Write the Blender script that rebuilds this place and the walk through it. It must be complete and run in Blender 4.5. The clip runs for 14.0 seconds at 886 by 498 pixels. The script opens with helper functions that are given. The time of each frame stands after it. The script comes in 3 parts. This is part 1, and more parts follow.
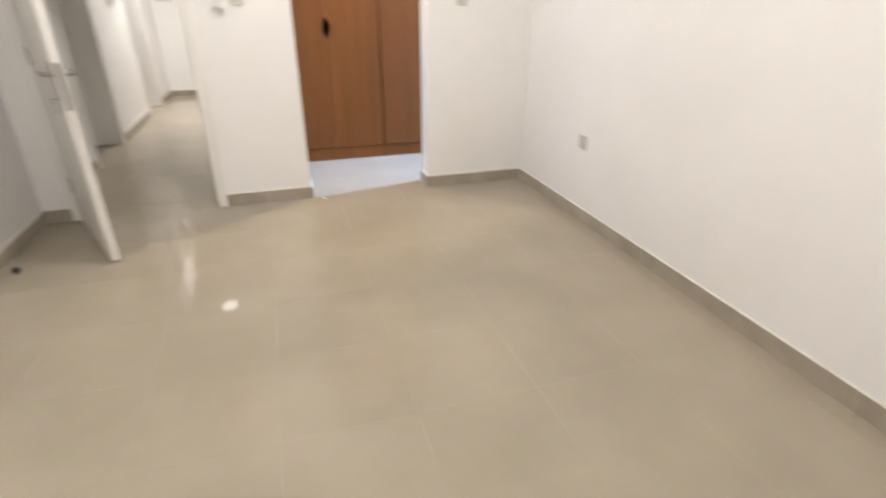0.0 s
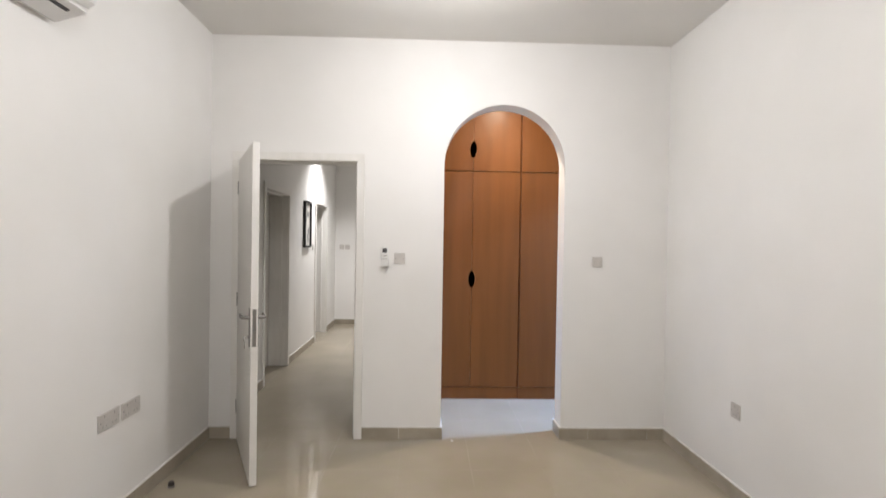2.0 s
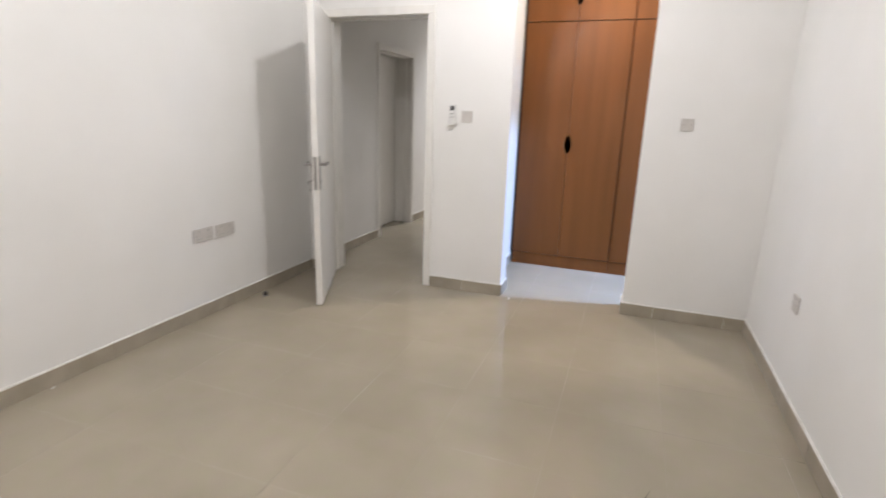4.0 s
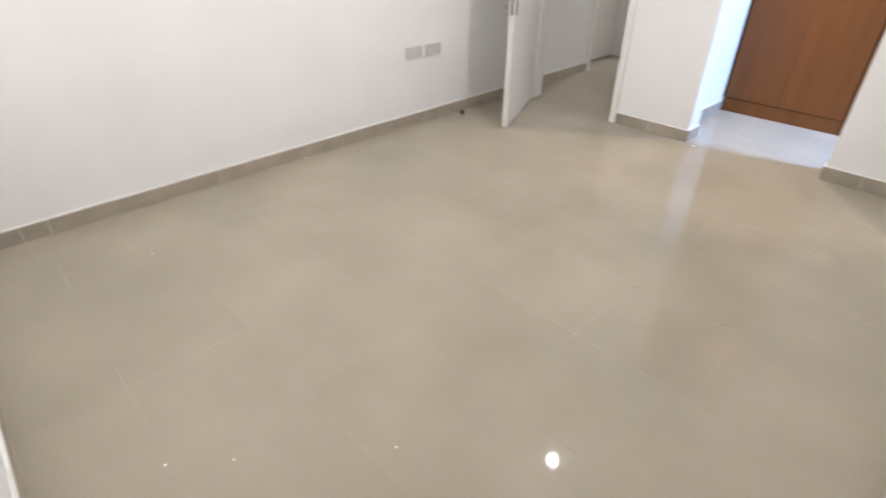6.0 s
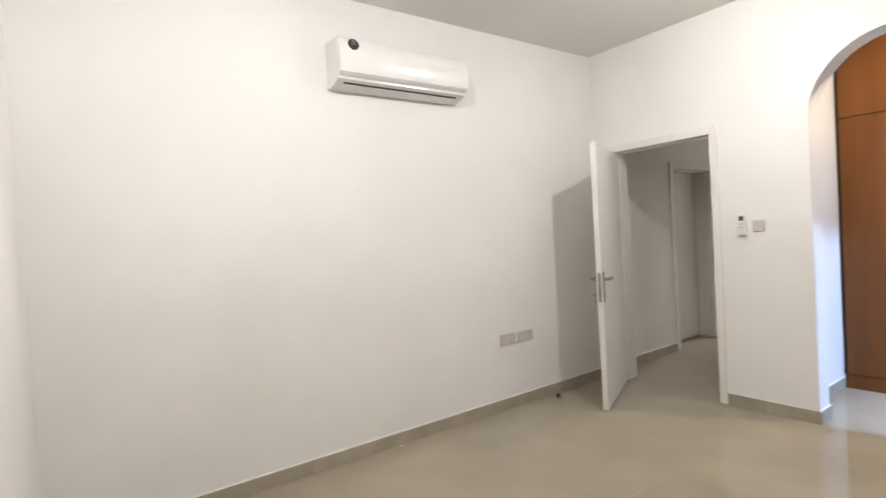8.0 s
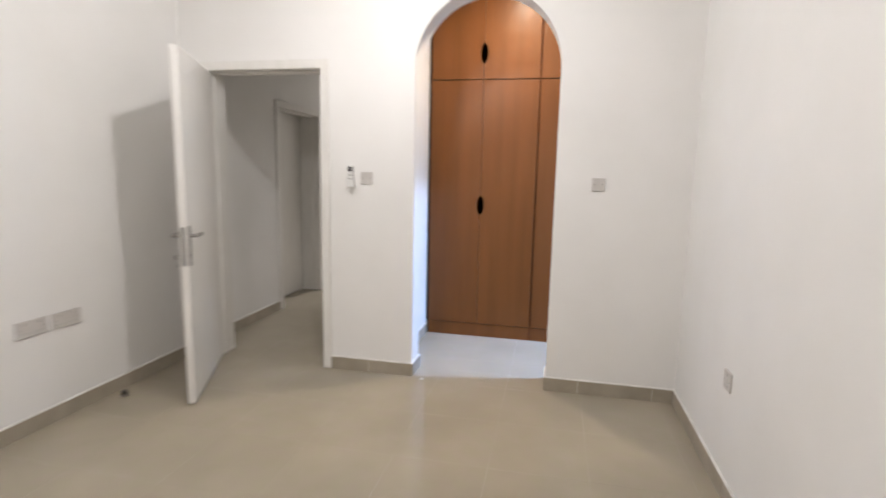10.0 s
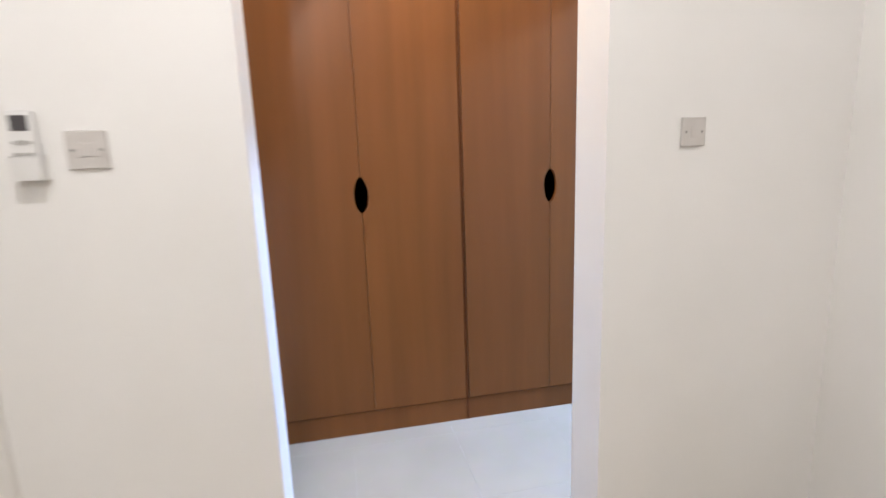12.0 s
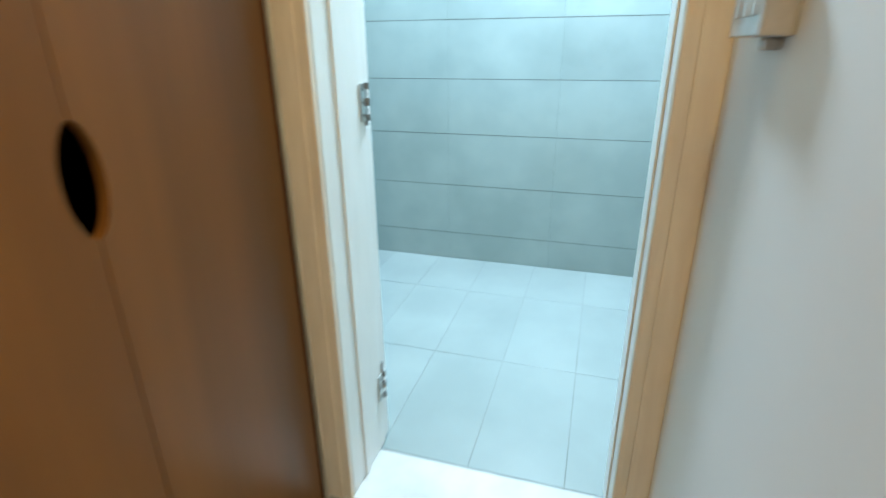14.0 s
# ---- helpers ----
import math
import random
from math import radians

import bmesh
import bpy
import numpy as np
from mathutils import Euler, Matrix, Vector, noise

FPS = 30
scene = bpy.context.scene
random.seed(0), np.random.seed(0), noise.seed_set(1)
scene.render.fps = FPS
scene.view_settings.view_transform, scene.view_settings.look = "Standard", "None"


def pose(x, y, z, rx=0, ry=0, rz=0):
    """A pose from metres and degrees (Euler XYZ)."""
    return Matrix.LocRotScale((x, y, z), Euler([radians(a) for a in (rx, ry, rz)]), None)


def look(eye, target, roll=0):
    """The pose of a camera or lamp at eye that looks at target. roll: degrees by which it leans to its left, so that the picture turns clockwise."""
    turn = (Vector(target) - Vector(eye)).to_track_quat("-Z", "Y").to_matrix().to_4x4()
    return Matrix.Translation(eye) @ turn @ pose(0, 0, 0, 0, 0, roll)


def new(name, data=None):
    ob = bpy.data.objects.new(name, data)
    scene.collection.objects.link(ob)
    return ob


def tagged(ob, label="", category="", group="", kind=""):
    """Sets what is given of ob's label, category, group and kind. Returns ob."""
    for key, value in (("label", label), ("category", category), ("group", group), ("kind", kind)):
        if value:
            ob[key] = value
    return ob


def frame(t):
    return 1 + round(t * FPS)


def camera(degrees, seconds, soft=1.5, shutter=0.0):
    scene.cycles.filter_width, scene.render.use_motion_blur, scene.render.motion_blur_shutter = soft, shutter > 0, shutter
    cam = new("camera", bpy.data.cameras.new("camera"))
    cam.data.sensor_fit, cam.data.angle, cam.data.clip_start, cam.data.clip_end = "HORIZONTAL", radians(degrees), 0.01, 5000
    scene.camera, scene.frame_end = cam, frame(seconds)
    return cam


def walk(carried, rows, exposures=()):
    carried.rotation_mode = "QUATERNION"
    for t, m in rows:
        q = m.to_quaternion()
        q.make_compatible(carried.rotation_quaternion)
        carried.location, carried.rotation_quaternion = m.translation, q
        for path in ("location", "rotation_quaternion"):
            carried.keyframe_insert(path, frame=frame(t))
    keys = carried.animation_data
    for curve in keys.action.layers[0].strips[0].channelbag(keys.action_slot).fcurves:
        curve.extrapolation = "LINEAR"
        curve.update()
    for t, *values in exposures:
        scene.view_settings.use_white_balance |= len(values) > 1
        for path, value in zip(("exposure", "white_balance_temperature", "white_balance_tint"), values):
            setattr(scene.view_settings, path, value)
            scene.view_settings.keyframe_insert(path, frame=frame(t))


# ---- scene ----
cam = camera(81.6, 14.0, shutter=0.5)

PATH = [
    (0, (1.593, -3.83, 1.342), (2.13, -2.109, 0.478), 0.2),
    (0.5, (1.635, -3.883, 1.365), (1.717, -1.994, 0.712), 0.8),
    (1, (1.621, -3.889, 1.427), (1.605, -1.909, 1.144), 1.2),
    (1.5, (1.618, -3.892, 1.484), (1.647, -1.892, 1.47), 0.9),
    (1.7, (1.617, -3.89, 1.49), (1.664, -1.89, 1.512), 0.9),
    (1.8, (1.616, -3.889, 1.491), (1.676, -1.89, 1.508), 0.9),
    (2, (1.616, -3.889, 1.492), (1.68, -1.89, 1.468), 0.9),
    (2.2, (1.605, -3.884, 1.475), (1.68, -1.889, 1.358), 0.6),
    (4.3, (2.788, -3.786, 1.385), (1.879, -2.095, 0.823), 2.0),
    (4.5, (2.876, -3.851, 1.388), (1.789, -2.279, 0.8), 2.3),
    (5, (3.056, -3.937, 1.398), (1.778, -2.627, 0.589), 2.3),
    (5.5, (3.151, -3.939, 1.417), (1.999, -2.703, 0.348), 2.3),
    (5.7, (3.145, -3.976, 1.406), (2.023, -2.746, 0.298), 2.0),
    (6, (3.189, -3.94, 1.44), (1.971, -2.781, 0.357), 0.1),
    (6.5, (3.144, -4.004, 1.413), (1.621, -2.959, 0.644), -3.0),
    (7, (3.116, -4.038, 1.418), (1.387, -3.079, 1.112), -3.9),
    (7.2, (3.106, -4.054, 1.425), (1.351, -3.104, 1.285), -4.0),
    (9.3, (3.0, -3.817, 1.438), (1.94, -2.136, 1.216), -0.4),
    (9.5, (2.929, -3.726, 1.433), (2.032, -1.954, 1.193), 0.1),
    (10, (2.658, -3.325, 1.413), (2.246, -1.39, 1.121), 1.2),
    (10.2, (2.581, -3.1, 1.403), (2.293, -1.144, 1.101), 1.6),
    (10.5, (2.444, -2.814, 1.392), (2.311, -0.844, 1.075), 2.2),
    (11, (2.193, -2.275, 1.399), (2.236, -0.305, 1.057), 1.4),
    (11.5, (2.07, -1.788, 1.379), (2.202, 0.178, 1.035), -0.4),
    (11.7, (2.012, -1.592, 1.371), (2.223, 0.367, 1.029), -1.1),
    (12, (1.933, -1.289, 1.35), (2.332, 0.63, 0.956), -2.1),
    (12.1, (1.925, -1.194, 1.355), (2.397, 0.707, 0.95), -2.4),
    (12.3, (1.912, -1.02, 1.348), (2.558, 0.826, 0.931), -2.7),
    (12.5, (1.909, -0.86, 1.339), (2.718, 0.912, 0.883), -2.8),
    (12.7, (1.953, -0.644, 1.333), (2.923, 1.04, 0.861), -2.8),
    (12.9, (1.976, -0.448, 1.343), (3.131, 1.109, 0.85), -2.5),
    (13, (1.997, -0.361, 1.345), (3.227, 1.129, 0.828), -2.5),
    (13.2, (2.062, -0.165, 1.337), (3.44, 1.162, 0.753), -1.8),
    (13.3, (2.108, -0.07, 1.34), (3.546, 1.177, 0.726), -1.4),
    (13.5, (2.159, 0.06, 1.343), (3.716, 1.144, 0.709), -1.5),
    (13.7, (2.254, 0.168, 1.35), (3.918, 1.039, 0.664), -1.1),
    (13.8, (2.309, 0.244, 1.336), (4.025, 0.982, 0.62), -1.2),
    (14, (2.45, 0.364, 1.311), (4.227, 0.905, 0.571), -0.5),
]
EXPOSURES = [(0.0, 0.46, 6550, 11), (0.5, 0.45, 6100, 10), (1.0, 0.26, 6300, 11), (1.5, 0.16, 6350, 11), (2.0, -0.02, 6300, 10), (4.5, 0.18, 6200, 11), (5.0, 0.24, 6200, 12), (5.5, 0.48, 6100, 12),
             (6.0, 0.49, 6050, 11), (6.5, 0.42, 6200, 11), (7.0, 0.16, 6350, 9), (9.5, 0.05, 6500, 11), (10.0, 0.10, 6350, 11), (10.5, 0.12, 6350, 11), (11.0, 0.15, 6350, 12), (11.5, 0.22, 6350, 12),
             (12.0, 0.21, 6350, 11), (12.5, 0.2, 6950, 11), (13.0, 0.22, 6800, 9), (13.5, -0.46, 7300, 5), (13.8, -0.28, 8400, -5), (14.0, -0.38, 9700, -8)]
walk(cam, [(t, look(eye, target, roll)) for t, eye, target, roll in PATH], EXPOSURES)

# world and light: night outside, lamps inside
world = bpy.data.worlds.new("night")
scene.world = world
world.use_nodes = True
sky = world.node_tree.nodes["Background"]
sky.inputs["Color"].default_value = (0.02, 0.02, 0.035, 1)
sky.inputs["Strength"].default_value = 0.15

ROOM_W, ROOM_D, ROOM_H = 3.465, 4.235, 3.02
BACK_T = 0.18


def lamp(name, at, watts, size, color):
    data = bpy.data.lights.new(name, "AREA")
    data.shape, data.size, data.energy, data.color = "DISK", size, watts, color
    ob = new(name, data)
    ob.matrix_world = pose(*at)
    return ob


WARM_WHITE = (1.0, 0.965, 0.935)
ROOM_LAMPS = [(1.745, -1.14, 66), (1.52, -3.17, 87)]     # x, y, watts
lamp("dressing_light", (2.34, 0.40, 2.93), 20, 0.08, (1.0, 0.83, 0.62)).data.spread = radians(165)
lamp("bath_light", (4.75, 0.60, 2.735), 250, 0.3, (0.40, 0.62, 1.12))
lamp("hall_light", (0.47, 3.79, 2.972), 34, 0.3, WARM_WHITE).data.spread = radians(119)


# materials
def material(name, color, rough=0.5, metal=0.0):
    m = bpy.data.materials.new(name)
    m.use_nodes = True
    b = m.node_tree.nodes["Principled BSDF"]
    b.inputs["Base Color"].default_value = (*color, 1)
    b.inputs["Roughness"].default_value = rough
    b.inputs["Metallic"].default_value = metal
    return m


def node(m, kind, **inputs):
    n = m.node_tree.nodes.new(kind)
    for key, value in inputs.items():
        n.inputs[key.replace("_", " ")].default_value = value
    return n


def wire(m, a, out, b, into):
    m.node_tree.links.new(a.outputs[out], b.inputs[into])


def coords(m, scale=(1, 1, 1)):
    geo = m.node_tree.nodes.new("ShaderNodeNewGeometry")
    mapping = node(m, "ShaderNodeMapping")
    mapping.inputs["Scale"].default_value = scale
    wire(m, geo, "Position", mapping, "Vector")
    return mapping


def mottled(m, where, a, b, scale, detail=4.0, spread=(0.35, 0.65)):
    """Blends colour a to b by noise into the base colour."""
    bsdf = m.node_tree.nodes["Principled BSDF"]
    n = node(m, "ShaderNodeTexNoise", Scale=scale, Detail=detail)
    wire(m, where, "Vector", n, "Vector")
    ramp = m.node_tree.nodes.new("ShaderNodeValToRGB")
    ramp.color_ramp.elements[0].position, ramp.color_ramp.elements[1].position = spread
    ramp.color_ramp.elements[0].color, ramp.color_ramp.elements[1].color = (*a, 1), (*b, 1)
    wire(m, n, "Fac", ramp, "Fac")
    wire(m, ramp, "Color", bsdf, "Base Color")
    return ramp


def bumped(m, where, scale, strength, distance=0.002, detail=3.0):
    bsdf = m.node_tree.nodes["Principled BSDF"]
    n = node(m, "ShaderNodeTexNoise", Scale=scale, Detail=detail)
    wire(m, where, "Vector", n, "Vector")
    bump = node(m, "ShaderNodeBump", Strength=strength, Distance=distance)
    wire(m, n, "Fac", bump, "Height")
    wire(m, bump, "Normal", bsdf, "Normal")


def per_piece(m, socket_from, amount=0.05):
    """Slight brightness difference from piece to piece."""
    bsdf = m.node_tree.nodes["Principled BSDF"]
    info = m.node_tree.nodes.new("ShaderNodeObjectInfo")
    span = node(m, "ShaderNodeMapRange")
    span.inputs["To Min"].default_value, span.inputs["To Max"].default_value = 1 - amount, 1 + amount
    wire(m, info, "Random", span, "Value")
    hsv = m.node_tree.nodes.new("ShaderNodeHueSaturation")
    wire(m, span, "Result", hsv, "Value")
    wire(m, socket_from, "Color", hsv, "Color")
    wire(m, hsv, "Color", bsdf, "Base Color")


PAINT = material("wall_paint", (0.8, 0.785, 0.76), 0.62)
_c = coords(PAINT)
mottled(PAINT, _c, (0.78, 0.765, 0.74), (0.82, 0.805, 0.785), 1.3)
bumped(PAINT, _c, 140, 0.12, 0.0012, 4)
CEIL = material("ceiling_paint", (0.74, 0.72, 0.69), 0.8)
_c = coords(CEIL)
mottled(CEIL, _c, (0.72, 0.70, 0.67), (0.76, 0.74, 0.71), 1.1)
bumped(CEIL, _c, 120, 0.1, 0.001)

TILE = material("porcelain_tile", (0.40, 0.35, 0.27), 0.2)
_c = coords(TILE)
_r = mottled(TILE, _c, (0.318, 0.290, 0.231), (0.380, 0.345, 0.277), 1.7, 7, (0.3, 0.7))
_n = node(TILE, "ShaderNodeTexNoise", Scale=11.0, Detail=7.0)
wire(TILE, _c, "Vector", _n, "Vector")
_t = TILE.node_tree.nodes.new("ShaderNodeValToRGB")
_t.color_ramp.elements[0].position, _t.color_ramp.elements[1].position = 0.35, 0.65
_t.color_ramp.elements[0].color, _t.color_ramp.elements[1].color = (1.0, 0.945, 0.94, 1), (0.985, 0.962, 0.905, 1)
wire(TILE, _n, "Fac", _t, "Fac")
_m = TILE.node_tree.nodes.new("ShaderNodeMix")
_m.data_type, _m.blend_type = "RGBA", "MULTIPLY"
_m.inputs["Factor"].default_value = 1.0
TILE.node_tree.links.new(_r.outputs["Color"], _m.inputs["A"])
TILE.node_tree.links.new(_t.outputs["Color"], _m.inputs["B"])
_h = TILE.node_tree.nodes.new("ShaderNodeHueSaturation")
TILE.node_tree.links.new(_m.outputs["Result"], _h.inputs["Color"])
per_piece(TILE, _h, 0.012)
_n = node(TILE, "ShaderNodeTexNoise", Scale=5.0, Detail=5.0)
wire(TILE, _c, "Vector", _n, "Vector")
_s = node(TILE, "ShaderNodeMapRange")
_s.inputs["To Min"].default_value, _s.inputs["To Max"].default_value = 0.022, 0.06
wire(TILE, _n, "Fac", _s, "Value")
wire(TILE, _s, "Result", TILE.node_tree.nodes["Principled BSDF"], "Roughness")
TILE.node_tree.nodes["Principled BSDF"].inputs["Specular IOR Level"].default_value = 0.20

SKIRT = material("skirting_tile", (0.36, 0.315, 0.25), 0.35)
_c = coords(SKIRT)
_r = mottled(SKIRT, _c, (0.33, 0.29, 0.225), (0.40, 0.35, 0.28), 6, 5)
per_piece(SKIRT, _r, 0.05)
GROUT = material("grout", (0.50, 0.46, 0.39), 0.85)
mottled(GROUT, coords(GROUT), (0.335, 0.303, 0.245), (0.52, 0.475, 0.41), 1.5, 3, (0.46, 0.66))
WHITE_GROUT = material("white_grout", (0.74, 0.72, 0.68), 0.8)
mottled(WHITE_GROUT, coords(WHITE_GROUT), (0.66, 0.64, 0.6), (0.8, 0.78, 0.75), 14)

DOOR = material("door_paint", (0.74, 0.72, 0.68), 0.38)
_c = coords(DOOR, (6, 6, 0.8))
mottled(DOOR, _c, (0.725, 0.70, 0.66), (0.755, 0.735, 0.70), 5)
bumped(DOOR, _c, 26, 0.06, 0.0008)
FRAME = material("frame_paint", (0.77, 0.75, 0.71), 0.35)
_c = coords(FRAME, (5, 5, 1))
mottled(FRAME, _c, (0.75, 0.73, 0.69), (0.79, 0.77, 0.735), 4)
CREAM = material("cream_frame_paint", (0.74, 0.64, 0.5), 0.4)
_c = coords(CREAM, (8, 8, 1))
mottled(CREAM, _c, (0.70, 0.575, 0.455), (0.76, 0.64, 0.52), 5)

WOOD = material("cherry_laminate", (0.33, 0.13, 0.05), 0.33)
_c = coords(WOOD, (9, 9, 0.55))
_r = mottled(WOOD, _c, (0.140, 0.0525, 0.0146), (0.207, 0.0775, 0.0218), 1.0, 6, (0.25, 0.75))
WOOD.node_tree.nodes["Principled BSDF"].inputs["Specular IOR Level"].default_value = 0.24
_f = node(WOOD, "ShaderNodeTexNoise", Scale=24.0, Detail=4.0)
wire(WOOD, _c, "Vector", _f, "Vector")
_m = WOOD.node_tree.nodes.new("ShaderNodeMix")
_m.data_type, _m.blend_type = "RGBA", "MULTIPLY"
_m.inputs["Factor"].default_value = 0.10
WOOD.node_tree.links.new(_r.outputs["Color"], _m.inputs["A"])
WOOD.node_tree.links.new(_f.outputs["Color"], _m.inputs["B"])
_h = WOOD.node_tree.nodes.new("ShaderNodeHueSaturation")
_i = WOOD.node_tree.nodes.new("ShaderNodeObjectInfo")
_s = node(WOOD, "ShaderNodeMapRange")
_s.inputs["To Min"].default_value, _s.inputs["To Max"].default_value = 0.94, 1.06
wire(WOOD, _i, "Random", _s, "Value")
wire(WOOD, _s, "Result", _h, "Value")
WOOD.node_tree.links.new(_m.outputs["Result"], _h.inputs["Color"])
wire(WOOD, _h, "Color", WOOD.node_tree.nodes["Principled BSDF"], "Base Color")
# near-black base colour holds the shade inside the wardrobe and in its side gap
INSIDE = material("inside_shade_board", (0.03, 0.02, 0.015), 0.8)
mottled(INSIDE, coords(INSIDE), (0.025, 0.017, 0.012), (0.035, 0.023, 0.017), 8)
DARK_WOOD = material("wood_edge", (0.10, 0.036, 0.015), 0.8)
DARK_WOOD.node_tree.nodes["Principled BSDF"].inputs["Specular IOR Level"].default_value = 0.1
mottled(DARK_WOOD, coords(DARK_WOOD, (9, 9, 0.6)), (0.08, 0.028, 0.011), (0.12, 0.043, 0.017), 3)

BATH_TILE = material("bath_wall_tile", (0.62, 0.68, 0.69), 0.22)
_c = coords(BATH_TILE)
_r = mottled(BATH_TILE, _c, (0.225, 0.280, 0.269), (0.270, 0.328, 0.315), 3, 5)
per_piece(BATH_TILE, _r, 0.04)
BATH_FLOOR = material("bath_floor_tile", (0.74, 0.78, 0.79), 0.3)
_c = coords(BATH_FLOOR)
_r = mottled(BATH_FLOOR, _c, (0.235, 0.280, 0.272), (0.272, 0.320, 0.311), 3, 5)
per_piece(BATH_FLOOR, _r, 0.03)
BATH_GROUT = material("bath_grout", (0.17, 0.18, 0.17), 0.9)
mottled(BATH_GROUT, coords(BATH_GROUT), (0.035, 0.04, 0.038), (0.07, 0.075, 0.07), 10)
FLOOR_GROUT = material("bath_floor_grout", (0.45, 0.47, 0.46), 0.9)
mottled(FLOOR_GROUT, coords(FLOOR_GROUT), (0.17, 0.19, 0.18), (0.26, 0.285, 0.275), 5)
MARBLE = material("white_marble", (0.8, 0.8, 0.78), 0.25)
mottled(MARBLE, coords(MARBLE, (1, 1, 1)), (0.48, 0.48, 0.47), (0.60, 0.60, 0.59), 5, 8)

STEEL = material("brushed_steel", (0.30, 0.285, 0.27), 0.34, 1.0)
bumped(STEEL, coords(STEEL, (1, 1, 30)), 60, 0.1, 0.0004)
BRIGHT_STEEL = material("polished_steel", (0.62, 0.61, 0.59), 0.3, 1.0)
bumped(BRIGHT_STEEL, coords(BRIGHT_STEEL, (1, 1, 20)), 60, 0.08, 0.0003)
PLASTIC = material("white_plastic", (0.72, 0.71, 0.69), 0.32)
mottled(PLASTIC, coords(PLASTIC), (0.70, 0.69, 0.67), (0.74, 0.73, 0.71), 20)
GREY_PLASTIC = material("switch_plastic", (0.56, 0.53, 0.50), 0.35)
mottled(GREY_PLASTIC, coords(GREY_PLASTIC), (0.54, 0.51, 0.48), (0.58, 0.55, 0.52), 20)
FILMED = material("film_covered_plastic", (0.45, 0.40, 0.36), 0.14)
mottled(FILMED, coords(FILMED), (0.40, 0.355, 0.32), (0.50, 0.45, 0.41), 30)
AC_SHELL = material("ac_shell", (0.78, 0.77, 0.76), 0.2)
mottled(AC_SHELL, coords(AC_SHELL), (0.77, 0.76, 0.75), (0.79, 0.78, 0.77), 8)
BLACK = material("black_plastic", (0.02, 0.02, 0.022), 0.4)
SCREEN = material("lcd_screen", (0.06, 0.055, 0.058), 0.3)
BUTTON = material("grey_button", (0.34, 0.33, 0.31), 0.5)
RUBBER = material("dark_rubber", (0.035, 0.03, 0.026), 0.6)
BRONZE = material("brown_aluminium", (0.10, 0.062, 0.047), 0.38, 0.35)
mottled(BRONZE, coords(BRONZE), (0.09, 0.056, 0.042), (0.115, 0.07, 0.053), 30)
GLASS = material("tinted_glass", (0.02, 0.018, 0.03), 0.03)
GLASS.node_tree.nodes["Principled BSDF"].inputs["Transmission Weight"].default_value = 0.6
ART = material("picture_print", (0.55, 0.53, 0.5), 0.5)
mottled(ART, coords(ART, (1, 5, 4)), (0.14, 0.14, 0.14), (0.72, 0.70, 0.66), 2.2, 3, (0.4, 0.5))
CRUMB = material("plaster", (0.8, 0.78, 0.74), 0.9)
mottled(CRUMB, coords(CRUMB), (0.72, 0.70, 0.66), (0.84, 0.82, 0.78), 200)


def glowing(name, color, strength):
    m = material(name, (0.8, 0.8, 0.8), 0.4)
    b = m.node_tree.nodes["Principled BSDF"]
    b.inputs["Emission Color"].default_value = (*color, 1)
    b.inputs["Emission Strength"].default_value = strength
    return m


SMALL_DIFFUSER = glowing("small_lamp_diffuser", WARM_WHITE, 6)
BATH_DIFFUSER = glowing("bath_lamp_diffuser", (0.72, 0.88, 1.0), 14)


# mesh helpers
def box(bm, x0, x1, y0, y1, z0, z1, bevel=0.0):
    (x0, x1), (y0, y1), (z0, z1) = sorted((x0, x1)), sorted((y0, y1)), sorted((z0, z1))
    made = bmesh.ops.create_cube(bm, size=1.0)["verts"]
    bmesh.ops.scale(bm, vec=(x1 - x0, y1 - y0, z1 - z0), verts=made)
    bmesh.ops.translate(bm, vec=((x0 + x1) / 2, (y0 + y1) / 2, (z0 + z1) / 2), verts=made)
    if bevel:
        edges = list({e for v in made for e in v.link_edges})
        bmesh.ops.bevel(bm, geom=edges, offset=bevel, segments=2, affect="EDGES", profile=0.5)
    return made


def boxed(*size, bevel=0.0):
    bm = bmesh.new()
    box(bm, *size, bevel=bevel)
    return bm


def rod(bm, a, b, r0, r1=None, n=16):
    a, b = Vector(a), Vector(b)
    turn = (b - a).to_track_quat("Z", "Y").to_matrix().to_4x4()
    bmesh.ops.create_cone(bm, cap_ends=True, segments=n, radius1=r0, radius2=r0 if r1 is None else r1,
                          depth=(b - a).length, matrix=Matrix.Translation((a + b) / 2) @ turn)


def prism(outline, axis, a, b, bm=None):
    """A closed outline in the plane across the axis, given depth from a to b."""
    bm = bm or bmesh.new()

    def spot(u, v, d):
        return (d, u, v) if axis == "x" else (u, d, v) if axis == "y" else (u, v, d)
    near = [bm.verts.new(spot(u, v, a)) for u, v in outline]
    far = [bm.verts.new(spot(u, v, b)) for u, v in outline]
    n = len(outline)
    caps = [bm.faces.new(near), bm.faces.new(far[::-1])]
    for i in range(n):
        bm.faces.new((near[i], far[i], far[(i + 1) % n], near[(i + 1) % n]))
    bm.normal_update()
    bmesh.ops.triangulate(bm, faces=[f for f in caps if len(f.verts) > 4])
    bmesh.ops.recalc_face_normals(bm, faces=bm.faces[:])
    return bm


def smooth(mesh, degrees=35):
    mesh.polygons.foreach_set("use_smooth", [True] * len(mesh.polygons))
    mesh.set_sharp_from_angle(angle=radians(degrees))


def mesh_from(name, bm, mat, rounded=False):
    data = bpy.data.meshes.new(name)
    bm.to_mesh(data)
    bm.free()
    data.materials.append(mat)
    if rounded:
        smooth(data)
    return data


